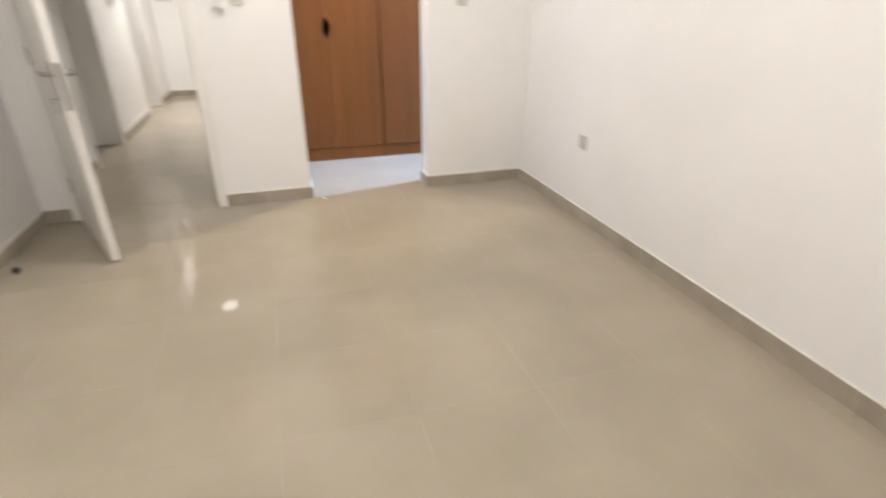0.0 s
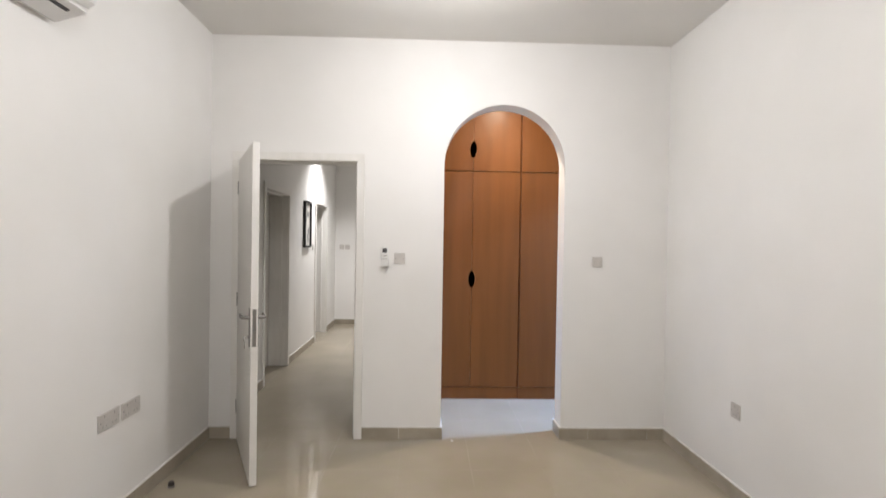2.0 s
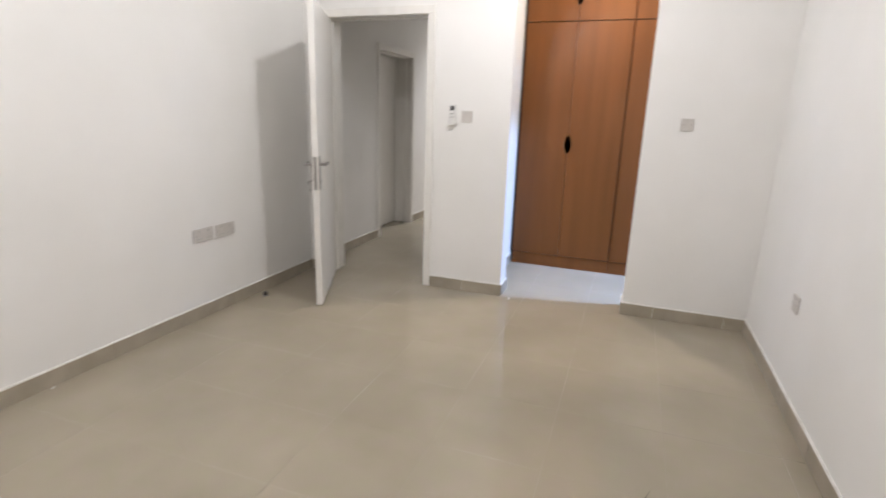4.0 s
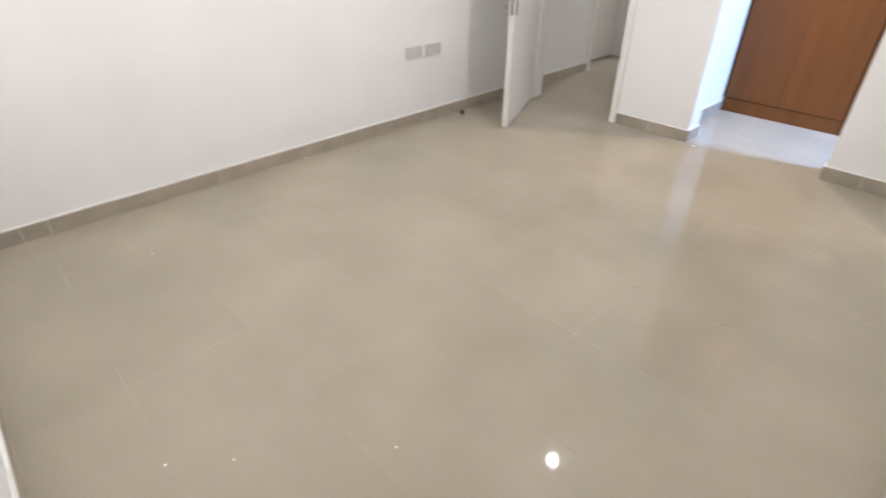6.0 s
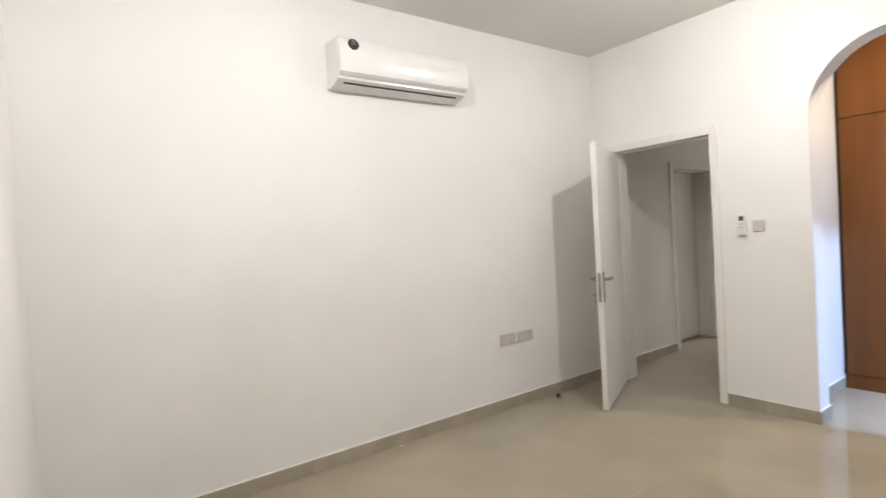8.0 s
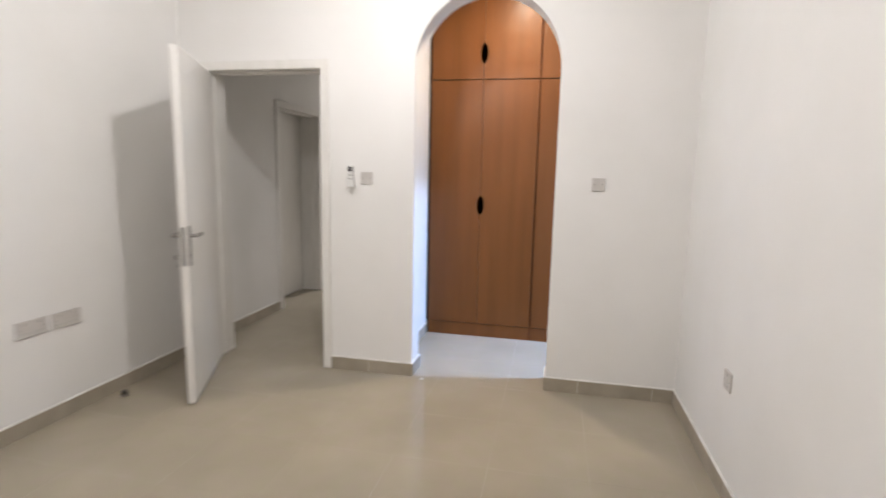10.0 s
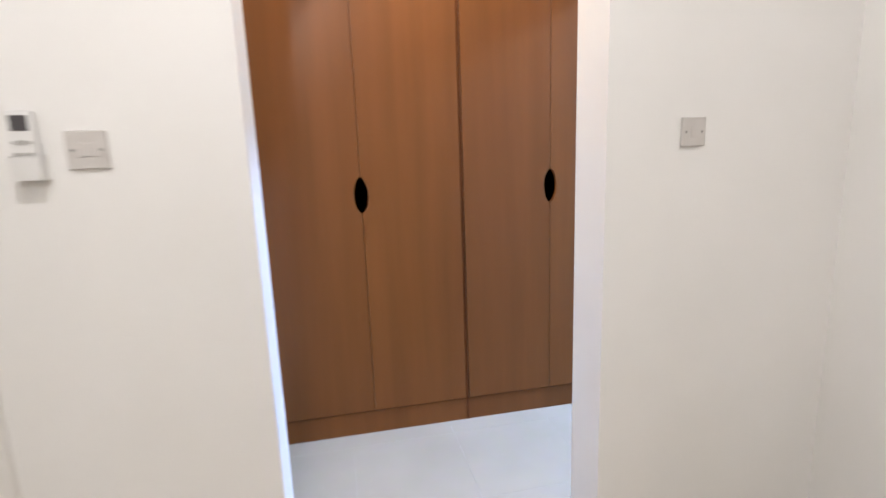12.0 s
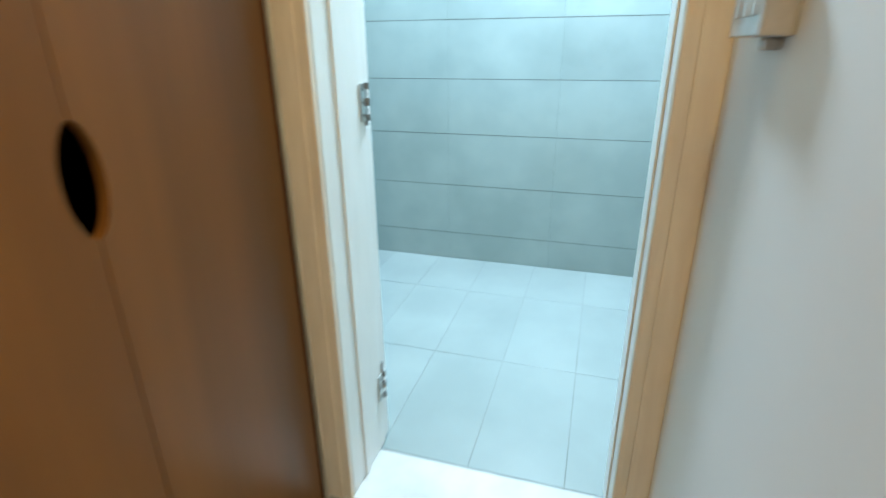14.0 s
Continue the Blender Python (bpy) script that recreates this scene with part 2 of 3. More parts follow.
def part(name, bm, mat, parent, label="", rounded=False):
    ob = new(name, mesh_from(name, bm, mat, rounded))
    ob.parent = parent
    return tagged(ob, label) if label else ob


def solid(name, bm, mat, label, category, kind="structure", group="", rounded=False):
    return tagged(new(name, mesh_from(name, bm, mat, rounded)), label, category, group, kind)


def thing(name, at, label, category, group="", turn=0.0):
    ob = new(name)
    ob.matrix_world = pose(*at, 0, 0, turn)
    return tagged(ob, label, category, group)


# ---- large structure ----
DX0, DX1, DTOP = 0.205, 1.102, 2.108        # doorway from bedroom to hall
AX0, AX1, ASPR = 1.742, 2.662, 2.085        # arch to the dressing corridor
HALL_X0, HALL_X1, HALL_Y1 = -0.028, 1.42, 5.42
SIDE_Y0, SIDE_Y1, SIDE_TOP = 1.372, 2.27, 2.042   # recessed closed door in the hall
FAR_Y0, FAR_Y1, FAR_TOP = 3.75, 4.59, 2.06        # open doorway further on
COR_X0, COR_X1, COR_Y1, COR_H = 1.59, 3.42, 1.0, 2.98
BATH_X0, BATH_X1, BATH_Y0, BATH_Y1, BATH_Z, BATH_H = 3.63, 5.23, -0.25, 1.70, 0.105, 2.78
TOP = 3.15

arch = [(2.202 + 0.46 * math.cos(a), ASPR + 0.46 * math.sin(a)) for a in np.linspace(0, math.pi, 41)]
outline = [(-0.25, 0), (DX0, 0), (DX0, DTOP), (DX1, DTOP), (DX1, 0), (AX0, 0)]
outline += [(float(x), float(z)) for x, z in arch[::-1]] + [(AX1, 0), (3.63, 0), (3.63, TOP), (-0.25, TOP)]
solid("wall_north", prism(outline, "y", 0, BACK_T), PAINT,
      "white painted wall with a doorway and a round-headed arch", "wall")
solid("wall_west", boxed(-0.2, 0, -4.43, 0, 0, TOP), PAINT, "white painted bedroom wall with a split air conditioner", "wall")
solid("wall_east", boxed(ROOM_W, BATH_X0, -4.43, 0, 0, TOP), PAINT, "plain white painted bedroom wall", "wall")
WX0, WX1, WZ0, WZ1 = 2.268, 3.25, 0.87, 2.1   # bedroom window
bm = bmesh.new()
box(bm, 0, WX0, -4.43, -ROOM_D, 0, TOP)
box(bm, WX1, ROOM_W, -4.43, -ROOM_D, 0, TOP)
box(bm, WX0, WX1, -4.43, -ROOM_D, 0, WZ0)
box(bm, WX0, WX1, -4.43, -ROOM_D, WZ1, TOP)
solid("wall_south", bm, PAINT, "white painted bedroom wall with a brown framed window", "wall")
solid("ceiling", boxed(0, ROOM_W, -ROOM_D, 0, ROOM_H, TOP), CEIL, "flat off-white painted bedroom ceiling", "ceiling")
solid("ceiling_hall", boxed(-0.5, HALL_X1, BACK_T, HALL_Y1, ROOM_H, TOP), CEIL, "flat off-white hall ceiling", "ceiling")
solid("ceiling_dressing", boxed(COR_X0, COR_X1, BACK_T, 1.6, COR_H, TOP), CEIL, "flat white ceiling of the dressing corridor", "ceiling")
solid("ceiling_bath", boxed(BATH_X0, BATH_X1, BATH_Y0, BATH_Y1, BATH_H, TOP), CEIL, "flat white bathroom ceiling", "ceiling")

# hall: west wall with a recessed closed door and an open doorway further on
hall = [(BACK_T, 0), (SIDE_Y0, 0), (SIDE_Y0, SIDE_TOP), (SIDE_Y1, SIDE_TOP), (SIDE_Y1, 0), (FAR_Y0, 0), (FAR_Y0, FAR_TOP), (FAR_Y1, FAR_TOP), (FAR_Y1, 0), (5.62, 0), (5.62, TOP), (BACK_T, TOP)]
solid("wall_hall_west", prism(hall, "x", HALL_X0 - 0.29, HALL_X0), PAINT, "white hall wall with two doorways", "wall")
solid("wall_hall_far", boxed(HALL_X0, HALL_X1, HALL_Y1, 5.62, 0, TOP), PAINT, "white end wall of the hall with switches", "wall")
solid("wall_hall_east", boxed(HALL_X1, COR_X0, BACK_T, 5.62, 0, TOP), PAINT, "white wall between hall and dressing corridor", "wall")
solid("wall_side_room", boxed(-1.9, -1.7, 3.3, 5.76, 0, TOP), PAINT, "plain white wall of the side room", "wall")
bm = bmesh.new()
box(bm, -1.7, HALL_X0 - 0.29, 3.3, 3.5, 0, TOP)
box(bm, -1.7, HALL_X0 - 0.29, 5.56, 5.76, 0, TOP)
solid("wall_side_room_ends", bm, PAINT, "plain white side room walls", "wall")
solid("ceiling_side_room", boxed(-1.7, HALL_X0 - 0.29, 3.5, 5.56, ROOM_H, TOP), CEIL, "flat white side room ceiling", "ceiling")
# dressing corridor and bathroom shell
solid("wall_dressing_back", boxed(COR_X0, COR_X1, 1.6, 1.7, 0, TOP), PAINT, "plain wall behind the wardrobe", "wall")
BY0, BY1, BTOP = 0.235, 0.945, 2.24          # bathroom doorway
bath = [(BACK_T, 0), (BY0, 0), (BY0, BTOP), (BY1, BTOP), (BY1, 0), (1.9, 0), (1.9, TOP), (BACK_T, TOP)]
solid("wall_bath_west", prism(bath, "x", COR_X1, BATH_X0), PAINT, "white wall with the bathroom doorway", "wall")
BATH_EAST = solid("wall_bath_east", boxed(BATH_X1, BATH_X1 + 0.15, BATH_Y0 - 0.15, BATH_Y1 + 0.15, 0, TOP), BATH_GROUT,
                  "bathroom wall of pale grey-blue horizontal tiles", "wall")
BATH_NORTH = solid("wall_bath_north", boxed(BATH_X0, BATH_X1, BATH_Y1, BATH_Y1 + 0.15, 0, TOP), BATH_GROUT,
                   "bathroom side wall of pale grey-blue tiles", "wall")
BATH_SOUTH = solid("wall_bath_south", boxed(BATH_X0, BATH_X1, BATH_Y0 - 0.15, BATH_Y0, 0, TOP), BATH_GROUT,
                   "bathroom end wall of pale grey-blue tiles", "wall")

# floors
FLOOR = solid("floor", boxed(-1.7, COR_X1, -4.43, 5.62, -0.12, -0.0006), GROUT,
              "polished taupe porcelain tile floor with fine joints", "floor")
BATH_BASE = solid("floor_bath", boxed(3.59, BATH_X1, BATH_Y0, BATH_Y1, -0.1, BATH_Z - 0.002), FLOOR_GROUT,
                  "raised bathroom floor of white rectangular tiles", "floor")
solid("threshold_bath", boxed(COR_X1 - 0.012, 3.606, BY0 - 0.02, BY1 + 0.02, 0.02, 0.13, bevel=0.003), MARBLE,
      "white marble bathroom door threshold step", "threshold")

# ---- door frames ----
def door_frame(name, axis, a0, a1, top, near, far, width, mat, label, z0=0.0, casing=(True, True), inner=None, rebate=0.012, step=0.004):
    """Lining boards in a doorway with a flat casing on each side of the wall."""
    ob = new(name)
    tagged(ob, label, "door frame", kind="structure")

    def board(part_name, u0, u1, d0, d1, z0_, z1_, bevel=0.003):
        bm = boxed(d0, d1, u0, u1, z0_, z1_, bevel=bevel) if axis == "x" else boxed(u0, u1, d0, d1, z0_, z1_, bevel=bevel)
        part(part_name, bm, mat if "casing" in part_name or part_name == "bead" else inner or mat, ob)
    t, side = 0.02, 1 if far > near else -1
    board("lining", a0, a0 + t, near, far, z0, top - t)
    board("lining", a1 - t, a1, near, far, z0, top - t)
    board("head_lining", a0, a1, near, far, top - t, top)
    mid = near + (far - near) * 0.33
    for u0, u1 in ((a0 + t, a0 + t + rebate), (a1 - t - rebate, a1 - t)):
        board("stop", u0, u1, mid, mid + 0.03, z0, top - t - rebate, 0.002)
    board("head_stop", a0 + t, a1 - t, mid, mid + 0.03, top - t - rebate, top - t, 0.002)
    for wanted, d0, d1 in ((casing[0], near - 0.016 * side, near), (casing[1], far, far + 0.016 * side)):
        if wanted:
            board("casing", a0 + t - width, a0 + t - step, d0, d1, z0, top - t + step)
            board("casing", a1 - t + step, a1 - t + width, d0, d1, z0, top - t + step)
            if inner:
                board("bead", a0 + t - width, a0 + t - width * 0.36, d0 - 0.0015 * side, d0, z0, top - t + step + 0.02)
                board("bead", a1 - t + width * 0.36, a1 - t + width, d0 - 0.0015 * side, d0, z0, top - t + step + 0.02)
            board("head_casing", a0 + t - width, a1 - t + width, d0, d1, top - t + step, top - t + width)
    return ob


door_frame("door_frame_bedroom", "y", DX0, DX1, DTOP, 0, BACK_T, 0.062, FRAME, "white painted wooden door frame of the bedroom")
door_frame("door_frame_side", "x", SIDE_Y0, SIDE_Y1, SIDE_TOP, HALL_X0, HALL_X0 - 0.29, 0.062, FRAME, "white painted wooden door frame in the hall", casing=(True, False))
door_frame("door_frame_far", "x", FAR_Y0, FAR_Y1, FAR_TOP, HALL_X0, HALL_X0 - 0.29, 0.062, FRAME, "white painted frame of the far hall doorway", casing=(True, False))
door_frame("door_frame_bath", "x", BY0, BY1, BTOP, COR_X1, BATH_X0 + 0.012, 0.075, CREAM, "cream painted wooden bathroom door frame", z0=0.13, casing=(True, False), inner=FRAME, rebate=0.005, step=0.001)


# ---- doors ----
def lever(parent, y, side, free_x):
    """A lever handle on a tall plate, on one face of a door leaf."""
    handle = part("handle_plate", boxed(free_x - 0.066, free_x - 0.018, y, y + side * 0.006, 0.845, 1.08, bevel=0.002), STEEL, parent, "brushed steel handle plate")
    bm = bmesh.new()
    z = 1.022
    rod(bm, (free_x - 0.042, y + side * 0.003, z), (free_x - 0.042, y + side * 0.045, z), 0.010)
    spots = [(free_x - 0.042, z), (free_x - 0.07, z + 0.004), (free_x - 0.10, z + 0.002), (free_x - 0.13, z - 0.006), (free_x - 0.155, z + 0.004)]
    for (xa, za), (xb, zb) in zip(spots, spots[1:]):
        rod(bm, (xa, y + side * 0.045, za), (xb, y + side * 0.045, zb), 0.0085, 0.0078)
    part("lever", bm, STEEL, handle, rounded=True)
    bm = bmesh.new()
    rod(bm, (free_x - 0.042, y + side * 0.003, 0.905), (free_x - 0.042, y + side * 0.012, 0.905), 0.009)
    part("key_cylinder", bm, STEEL, handle, rounded=True)
    return handle


def leaf(name, at, turn, width, height, label, levers=(1, -1), key=False, thick=0.042, group=""):
    """A flush door leaf hinged at its own origin, reaching along its x."""
    ob = thing(name, at, label, "door", group, turn)
    bm = boxed(0, width, -thick / 2, thick / 2, 0.008, height, bevel=0.0025)
    body = part("leaf", bm, DOOR, ob)
    for s in (1, -1):
        bm = bmesh.new()
        y0, y1 = s * thick / 2 - s * 0.001, s * thick / 2 + s * 0.0012
        box(bm, 0.09, width - 0.09, y0, y1, height - 0.118, height - 0.112)
        part("moulding", bm, DOOR, body)
    for s in levers:
        lever(ob, s * thick / 2, s, width)
    if levers:
        part("lock_face", boxed(width - 0.001, width + 0.0015, -0.011, 0.011, 0.85, 1.075), STEEL, ob, "steel lock face plate")
    if key:
        s = key
        bm = bmesh.new()
        x, y = width - 0.042, s * thick / 2
        rod(bm, (x, y + s * 0.01, 0.905), (x, y + s * 0.035, 0.905), 0.003)
        rod(bm, (x - 0.002, y + s * 0.033, 0.895), (x - 0.002, y + s * 0.037, 0.895), 0.014, n=14)
        box(bm, x - 0.020, x - 0.014, y + s * 0.026, y + s * 0.029, 0.835, 0.888)
        rod(bm, (x - 0.017, y + s * 0.0255, 0.842), (x - 0.017, y + s * 0.0295, 0.842), 0.012, n=14)
        part("keys", bm, STEEL, ob, "keys hanging in the lock")
    for z in (0.25, 1.05, height - 0.2):
        bm = bmesh.new()
        rod(bm, (-0.004, thick / 2 * levers[0] if levers else thick / 2, z - 0.05), (-0.004, thick / 2 * levers[0] if levers else thick / 2, z + 0.05), 0.007)
        part("hinge", bm, STEEL, ob, "steel butt hinge", rounded=True)
    return ob


leaf("door_1", (0.232, -0.012, 0), -65, 0.848, 2.078, "white flush bedroom door standing half open into the room", (-1, 1), key=-1)
leaf("door_2", (HALL_X0 - 0.236, SIDE_Y0 + 0.023, 0), 90, 0.852, SIDE_TOP - 0.024, "white flush hall door, closed in its deep frame", ())
leaf("door_3", (3.668, 0.932, 0.125), 91, 0.66, 2.09, "white bathroom door swung open into the bathroom", (1, -1), thick=0.044)

strike = thing("strike_plate", (DX1 - 0.02, 0.024, 0.985), "steel strike plate let into the bedroom door frame", "strike plate")
part("plate", boxed(-0.0015, 0, -0.012, 0.012, -0.06, 0.06, bevel=0.0005), STEEL, strike)
part("latch_hole", boxed(-0.0020, -0.0012, -0.007, 0.007, 0.008, 0.036), BLACK, strike, "dark latch hole")

# open hinge leaves on the bathroom frame
for z in (0.35, 1.182, 1.95):
    ob = thing("frame_hinge", (3.626, 0.924, z), "open steel hinge on the bathroom door frame", "hinge", "bathroom door hinges")
    part("plate", boxed(-0.013, 0.013, -0.004, -0.0005, -0.045, 0.045, bevel=0.001), BRIGHT_STEEL, ob)
    for a, b in ((-0.045, -0.030), (-0.009, 0.009), (0.030, 0.045)):
        bm = bmesh.new()
        rod(bm, (0.019, -0.006, a), (0.019, -0.006, b), 0.006)
        box(bm, 0.010, 0.019, -0.006, -0.002, a, b)
        part("knuckle", bm, STEEL, ob, rounded=True)
    for a in (-0.03, 0.0, 0.03):
        bm = bmesh.new()
        rod(bm, (-0.003, -0.0052, a), (-0.003, -0.003, a), 0.004, n=12)
        part("screw", bm, STEEL, ob, rounded=True)

# ---- wardrobe ----
WY = 1.0
def wardrobe(x0, x1, xm, label):
    ob = thing("wardrobe", ((x0 + x1) / 2, WY, 0), label, "wardrobe", "built-in wardrobe units")
    c = (x0 + x1) / 2
    bm = bmesh.new()
    a, b = x0 - c, x1 - c
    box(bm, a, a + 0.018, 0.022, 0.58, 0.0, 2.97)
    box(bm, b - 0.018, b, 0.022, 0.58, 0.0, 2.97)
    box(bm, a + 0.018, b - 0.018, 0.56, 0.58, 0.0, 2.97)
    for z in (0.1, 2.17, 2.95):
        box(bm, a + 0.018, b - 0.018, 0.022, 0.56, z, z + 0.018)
    # carcass boards take the near-black colour as shade behind the finger holes
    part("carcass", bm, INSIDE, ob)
    part("plinth", boxed(a, b, 0.006, 0.022, 0.0, 0.112, bevel=0.001), WOOD, ob)
    m = xm - c
    for name, z0, z1, hz in (("door", 0.118, 2.174, 1.148), ("upper_door", 2.182, 2.965, 2.385)):
        for u0, u1, at_right in ((a + 0.003, m - 0.0012, True), (m + 0.0012, b - 0.003, False)):
            # panel with half of a pointed-oval finger hole at the meeting edge
            r, hh = 0.031, 0.08
            oval = [(r * math.cos(t) ** 1.25, hz + hh * math.sin(t)) for t in np.linspace(-math.pi / 2 + 1e-4, math.pi / 2 - 1e-4, 17)]
            if at_right:
                outline = [(u0, z0), (u1, z0)] + [(u1 - d, z) for d, z in oval] + [(u1, z1), (u0, z1)]
            else:
                outline = [(u1, z0), (u1, z1), (u0, z1)] + [(u0 + d, z) for d, z in oval[::-1]] + [(u0, z0)]
            part(name, prism(outline, "y", 0.0, 0.019), WOOD, ob)
    return ob


wardrobe(1.614, 2.503, 2.05, "reddish-brown laminate wardrobe unit with oval finger holes, closed")
wardrobe(2.513, 3.372, 2.94, "reddish-brown laminate wardrobe unit beside the bathroom door, closed")
solid("wardrobe_filler", boxed(2.5035, 2.5125, WY + 0.003, WY + 0.03, 0, 2.965), DARK_WOOD, "dark wooden filler strip between wardrobe units", "trim")
solid("wardrobe_end", boxed(3.374, 3.388, WY + 0.004, 1.58, 0, 2.965), DARK_WOOD, "dark wooden end filler beside the wardrobe", "trim")
# added slab: its near-black colour is the shade of the gap by the wall
solid("wardrobe_gap_shade", boxed(1.5935, 1.6125, WY + 0.012, 1.58, 0.118, 2.965), INSIDE, "near-black slab standing in for the shaded gap beside the wardrobe", "trim")

# ---- lamps ----
def ceiling_lamp(x, y, z, mat, label, size=1.0):
    ob = thing("ceiling_lamp", (x, y, z), label, "ceiling lamp", "ceiling lamps")
    bm = bmesh.new()
    rod(bm, (0, 0, -0.036), (0, 0, 0), 0.048 * size, 0.055 * size, 32)
    part("housing", bm, PLASTIC, ob, rounded=True)
    bm = bmesh.new()
    rod(bm, (0, 0, -0.040), (0, 0, -0.0355), 0.030 * size, 0.034 * size, 32)
    part("diffuser", bm, mat, ob, "glowing white diffuser", rounded=True)


def bulb_lamp(x, y, watts, label):
    """A bulb hanging base up from a ceiling rose: white shank above, glowing dome below."""
    ob = thing("pendant_bulb", (x, y, ROOM_H), label, "ceiling lamp", "bedroom bulbs")
    bm = bmesh.new()
    rod(bm, (0, 0, -0.022), (0, 0, 0), 0.036, 0.044, 28)
    part("ceiling_rose", bm, PLASTIC, ob, rounded=True)
    bm = bmesh.new()
    rod(bm, (0, 0, -0.085), (0, 0, -0.022), 0.019, 0.022, 24)
    part("lamp_holder", bm, PLASTIC, ob, rounded=True)
    bm = bmesh.new()
    rod(bm, (0, 0, -0.178), (0, 0, -0.085), 0.0435, 0.021, 32)
    part("bulb_shank", bm, PLASTIC, ob, rounded=True)
    radius = 0.043
    bm = bmesh.new()
    bmesh.ops.create_uvsphere(bm, u_segments=32, v_segments=16, radius=radius)
    bmesh.ops.bisect_plane(bm, geom=bm.verts[:] + bm.edges[:] + bm.faces[:], plane_co=(0, 0, -0.001), plane_no=(0, 0, 1), clear_outer=True)
    bmesh.ops.translate(bm, vec=(0, 0, -0.1785), verts=bm.verts[:])
    glow = glowing("bulb_light", WARM_WHITE, watts / (4 * math.pi ** 2 * radius ** 2))
    part("bulb", bm, glow, ob, "glowing white bulb dome", rounded=True)


for x, y, watts in ROOM_LAMPS:
    bulb_lamp(x, y, watts, "white bulb hanging lit below the bedroom ceiling")
ceiling_lamp(0.47, 3.79, ROOM_H, SMALL_DIFFUSER, "small round white lamp on the hall ceiling, lit", 4.4)
ceiling_lamp(2.34, 0.40, COR_H, SMALL_DIFFUSER, "small round white ceiling lamp, lit, before the wardrobe")
ceiling_lamp(4.75, 0.60, BATH_H, BATH_DIFFUSER, "round white bathroom ceiling lamp, lit, cool light", 2.6)

# ---- window ----
win = tagged(new("window_1"), "brown aluminium window with dark panes at night", "window", kind="structure")
wy = -ROOM_D
for n, x0, x1, z0, z1 in (("frame_side", WX0, WX0 + 0.045, WZ0, WZ1), ("frame_side", WX1 - 0.045, WX1, WZ0, WZ1),
                          ("frame_head", WX0 + 0.045, WX1 - 0.045, WZ1 - 0.045, WZ1), ("frame_sill", WX0 + 0.045, WX1 - 0.045, WZ0, WZ0 + 0.045)):
    part(n, boxed(x0, x1, wy - 0.07, wy + 0.008, z0, z1, bevel=0.002), BRONZE, win)
mid = (WX0 + WX1) / 2
for i, (x0, x1) in enumerate(((WX0 + 0.046, mid + 0.02), (mid - 0.02, WX1 - 0.046))):
    d = wy - 0.03 - 0.026 * i
    bm = bmesh.new()
    box(bm, x0, x0 + 0.04, d, d + 0.022, WZ0 + 0.046, WZ1 - 0.046)
    box(bm, x1 - 0.04, x1, d, d + 0.022, WZ0 + 0.046, WZ1 - 0.046)
    box(bm, x0 + 0.04, x1 - 0.04, d, d + 0.022, WZ0 + 0.046, WZ0 + 0.086)
    box(bm, x0 + 0.04, x1 - 0.04, d, d + 0.022, WZ1 - 0.086, WZ1 - 0.046)
    sash = part("sash", bm, BRONZE, win)
    part("pane", boxed(x0 + 0.04, x1 - 0.04, d + 0.009, d + 0.014, WZ0 + 0.086, WZ1 - 0.086), GLASS, sash, "dark tinted pane")

# ---- air conditioner ----
ac = thing("air_conditioner", (0, -2.148, 2.4), "white split air conditioner mounted high on the wall", "air conditioner")
bm = prism([(0.0, 0.015), (0.03, 0.002), (0.16, 0.042), (0.165, 0.292), (0.0, 0.298)], "y", -0.5, 0.5)
part("body", bm, AC_SHELL, ac)
bm = prism([(0.1665, 0.058), (0.196, 0.078), (0.206, 0.118), (0.204, 0.205), (0.191, 0.274), (0.1665, 0.298)], "y", -0.502, 0.502)
bmesh.ops.bevel(bm, geom=[e for e in bm.edges if abs(e.verts[0].co.y) > 0.5 and abs(e.verts[1].co.y) > 0.5 and e.verts[0].co.y * e.verts[1].co.y > 0],
                offset=0.006, segments=2, affect="EDGES")
panel = part("front_panel", bm, AC_SHELL, ac, "glossy white front panel", rounded=True)
part("louvre", prism([(0.044, 0.0035), (0.106, 0.0226), (0.104, 0.030), (0.042, 0.012)], "y", -0.455, 0.455), AC_SHELL, ac)
part("air_slot", prism([(0.109, 0.0247), (0.127, 0.0302), (0.124, 0.040), (0.106, 0.034)], "y", -0.445, 0.445), BLACK, ac, "dark air outlet slot")
bm = bmesh.new()
rod(bm, (0.19, -0.40, 0.247), (0.202, -0.40, 0.250), 0.036, n=24)
badge = part("badge", bm, BLACK, ac, "round dark sticker", rounded=True)
for i, w in enumerate((0.026, 0.034, 0.02)):
    part("badge_bar", boxed(0.2005, 0.2035, -0.40 - w / 2, -0.40 + w / 2, 0.264 - 0.016 * i, 0.269 - 0.016 * i), BUTTON, badge)

# ---- wiring plates ----
def plate(name, at, turn, width, height, label, category, group, rockers, screws=True, deep=0.009, mat=None):
    """A wall plate facing its own -y, its middle at the given place."""
    mat = mat or GREY_PLASTIC
    ob = thing(name, at, label, category, group, turn)
    body = part("plate", boxed(-width / 2, width / 2, -deep, 0, -height / 2, height / 2, bevel=0.0025), mat, ob)
    for cx, w, h in rockers:
        part("rocker", boxed(cx - w / 2, cx + w / 2, -deep - 0.0020, -deep + 0.001, -h / 2, h / 2, bevel=0.0012), mat, ob)
    if screws:
        for s in (-1, 1):
            bm = bmesh.new()
            rod(bm, (s * (width / 2 - 0.013), -deep - 0.0012, 0), (s * (width / 2 - 0.013), -deep + 0.001, 0), 0.0035, n=12)
            part("screw", bm, STEEL, ob, "small screw head", rounded=True)
    return ob


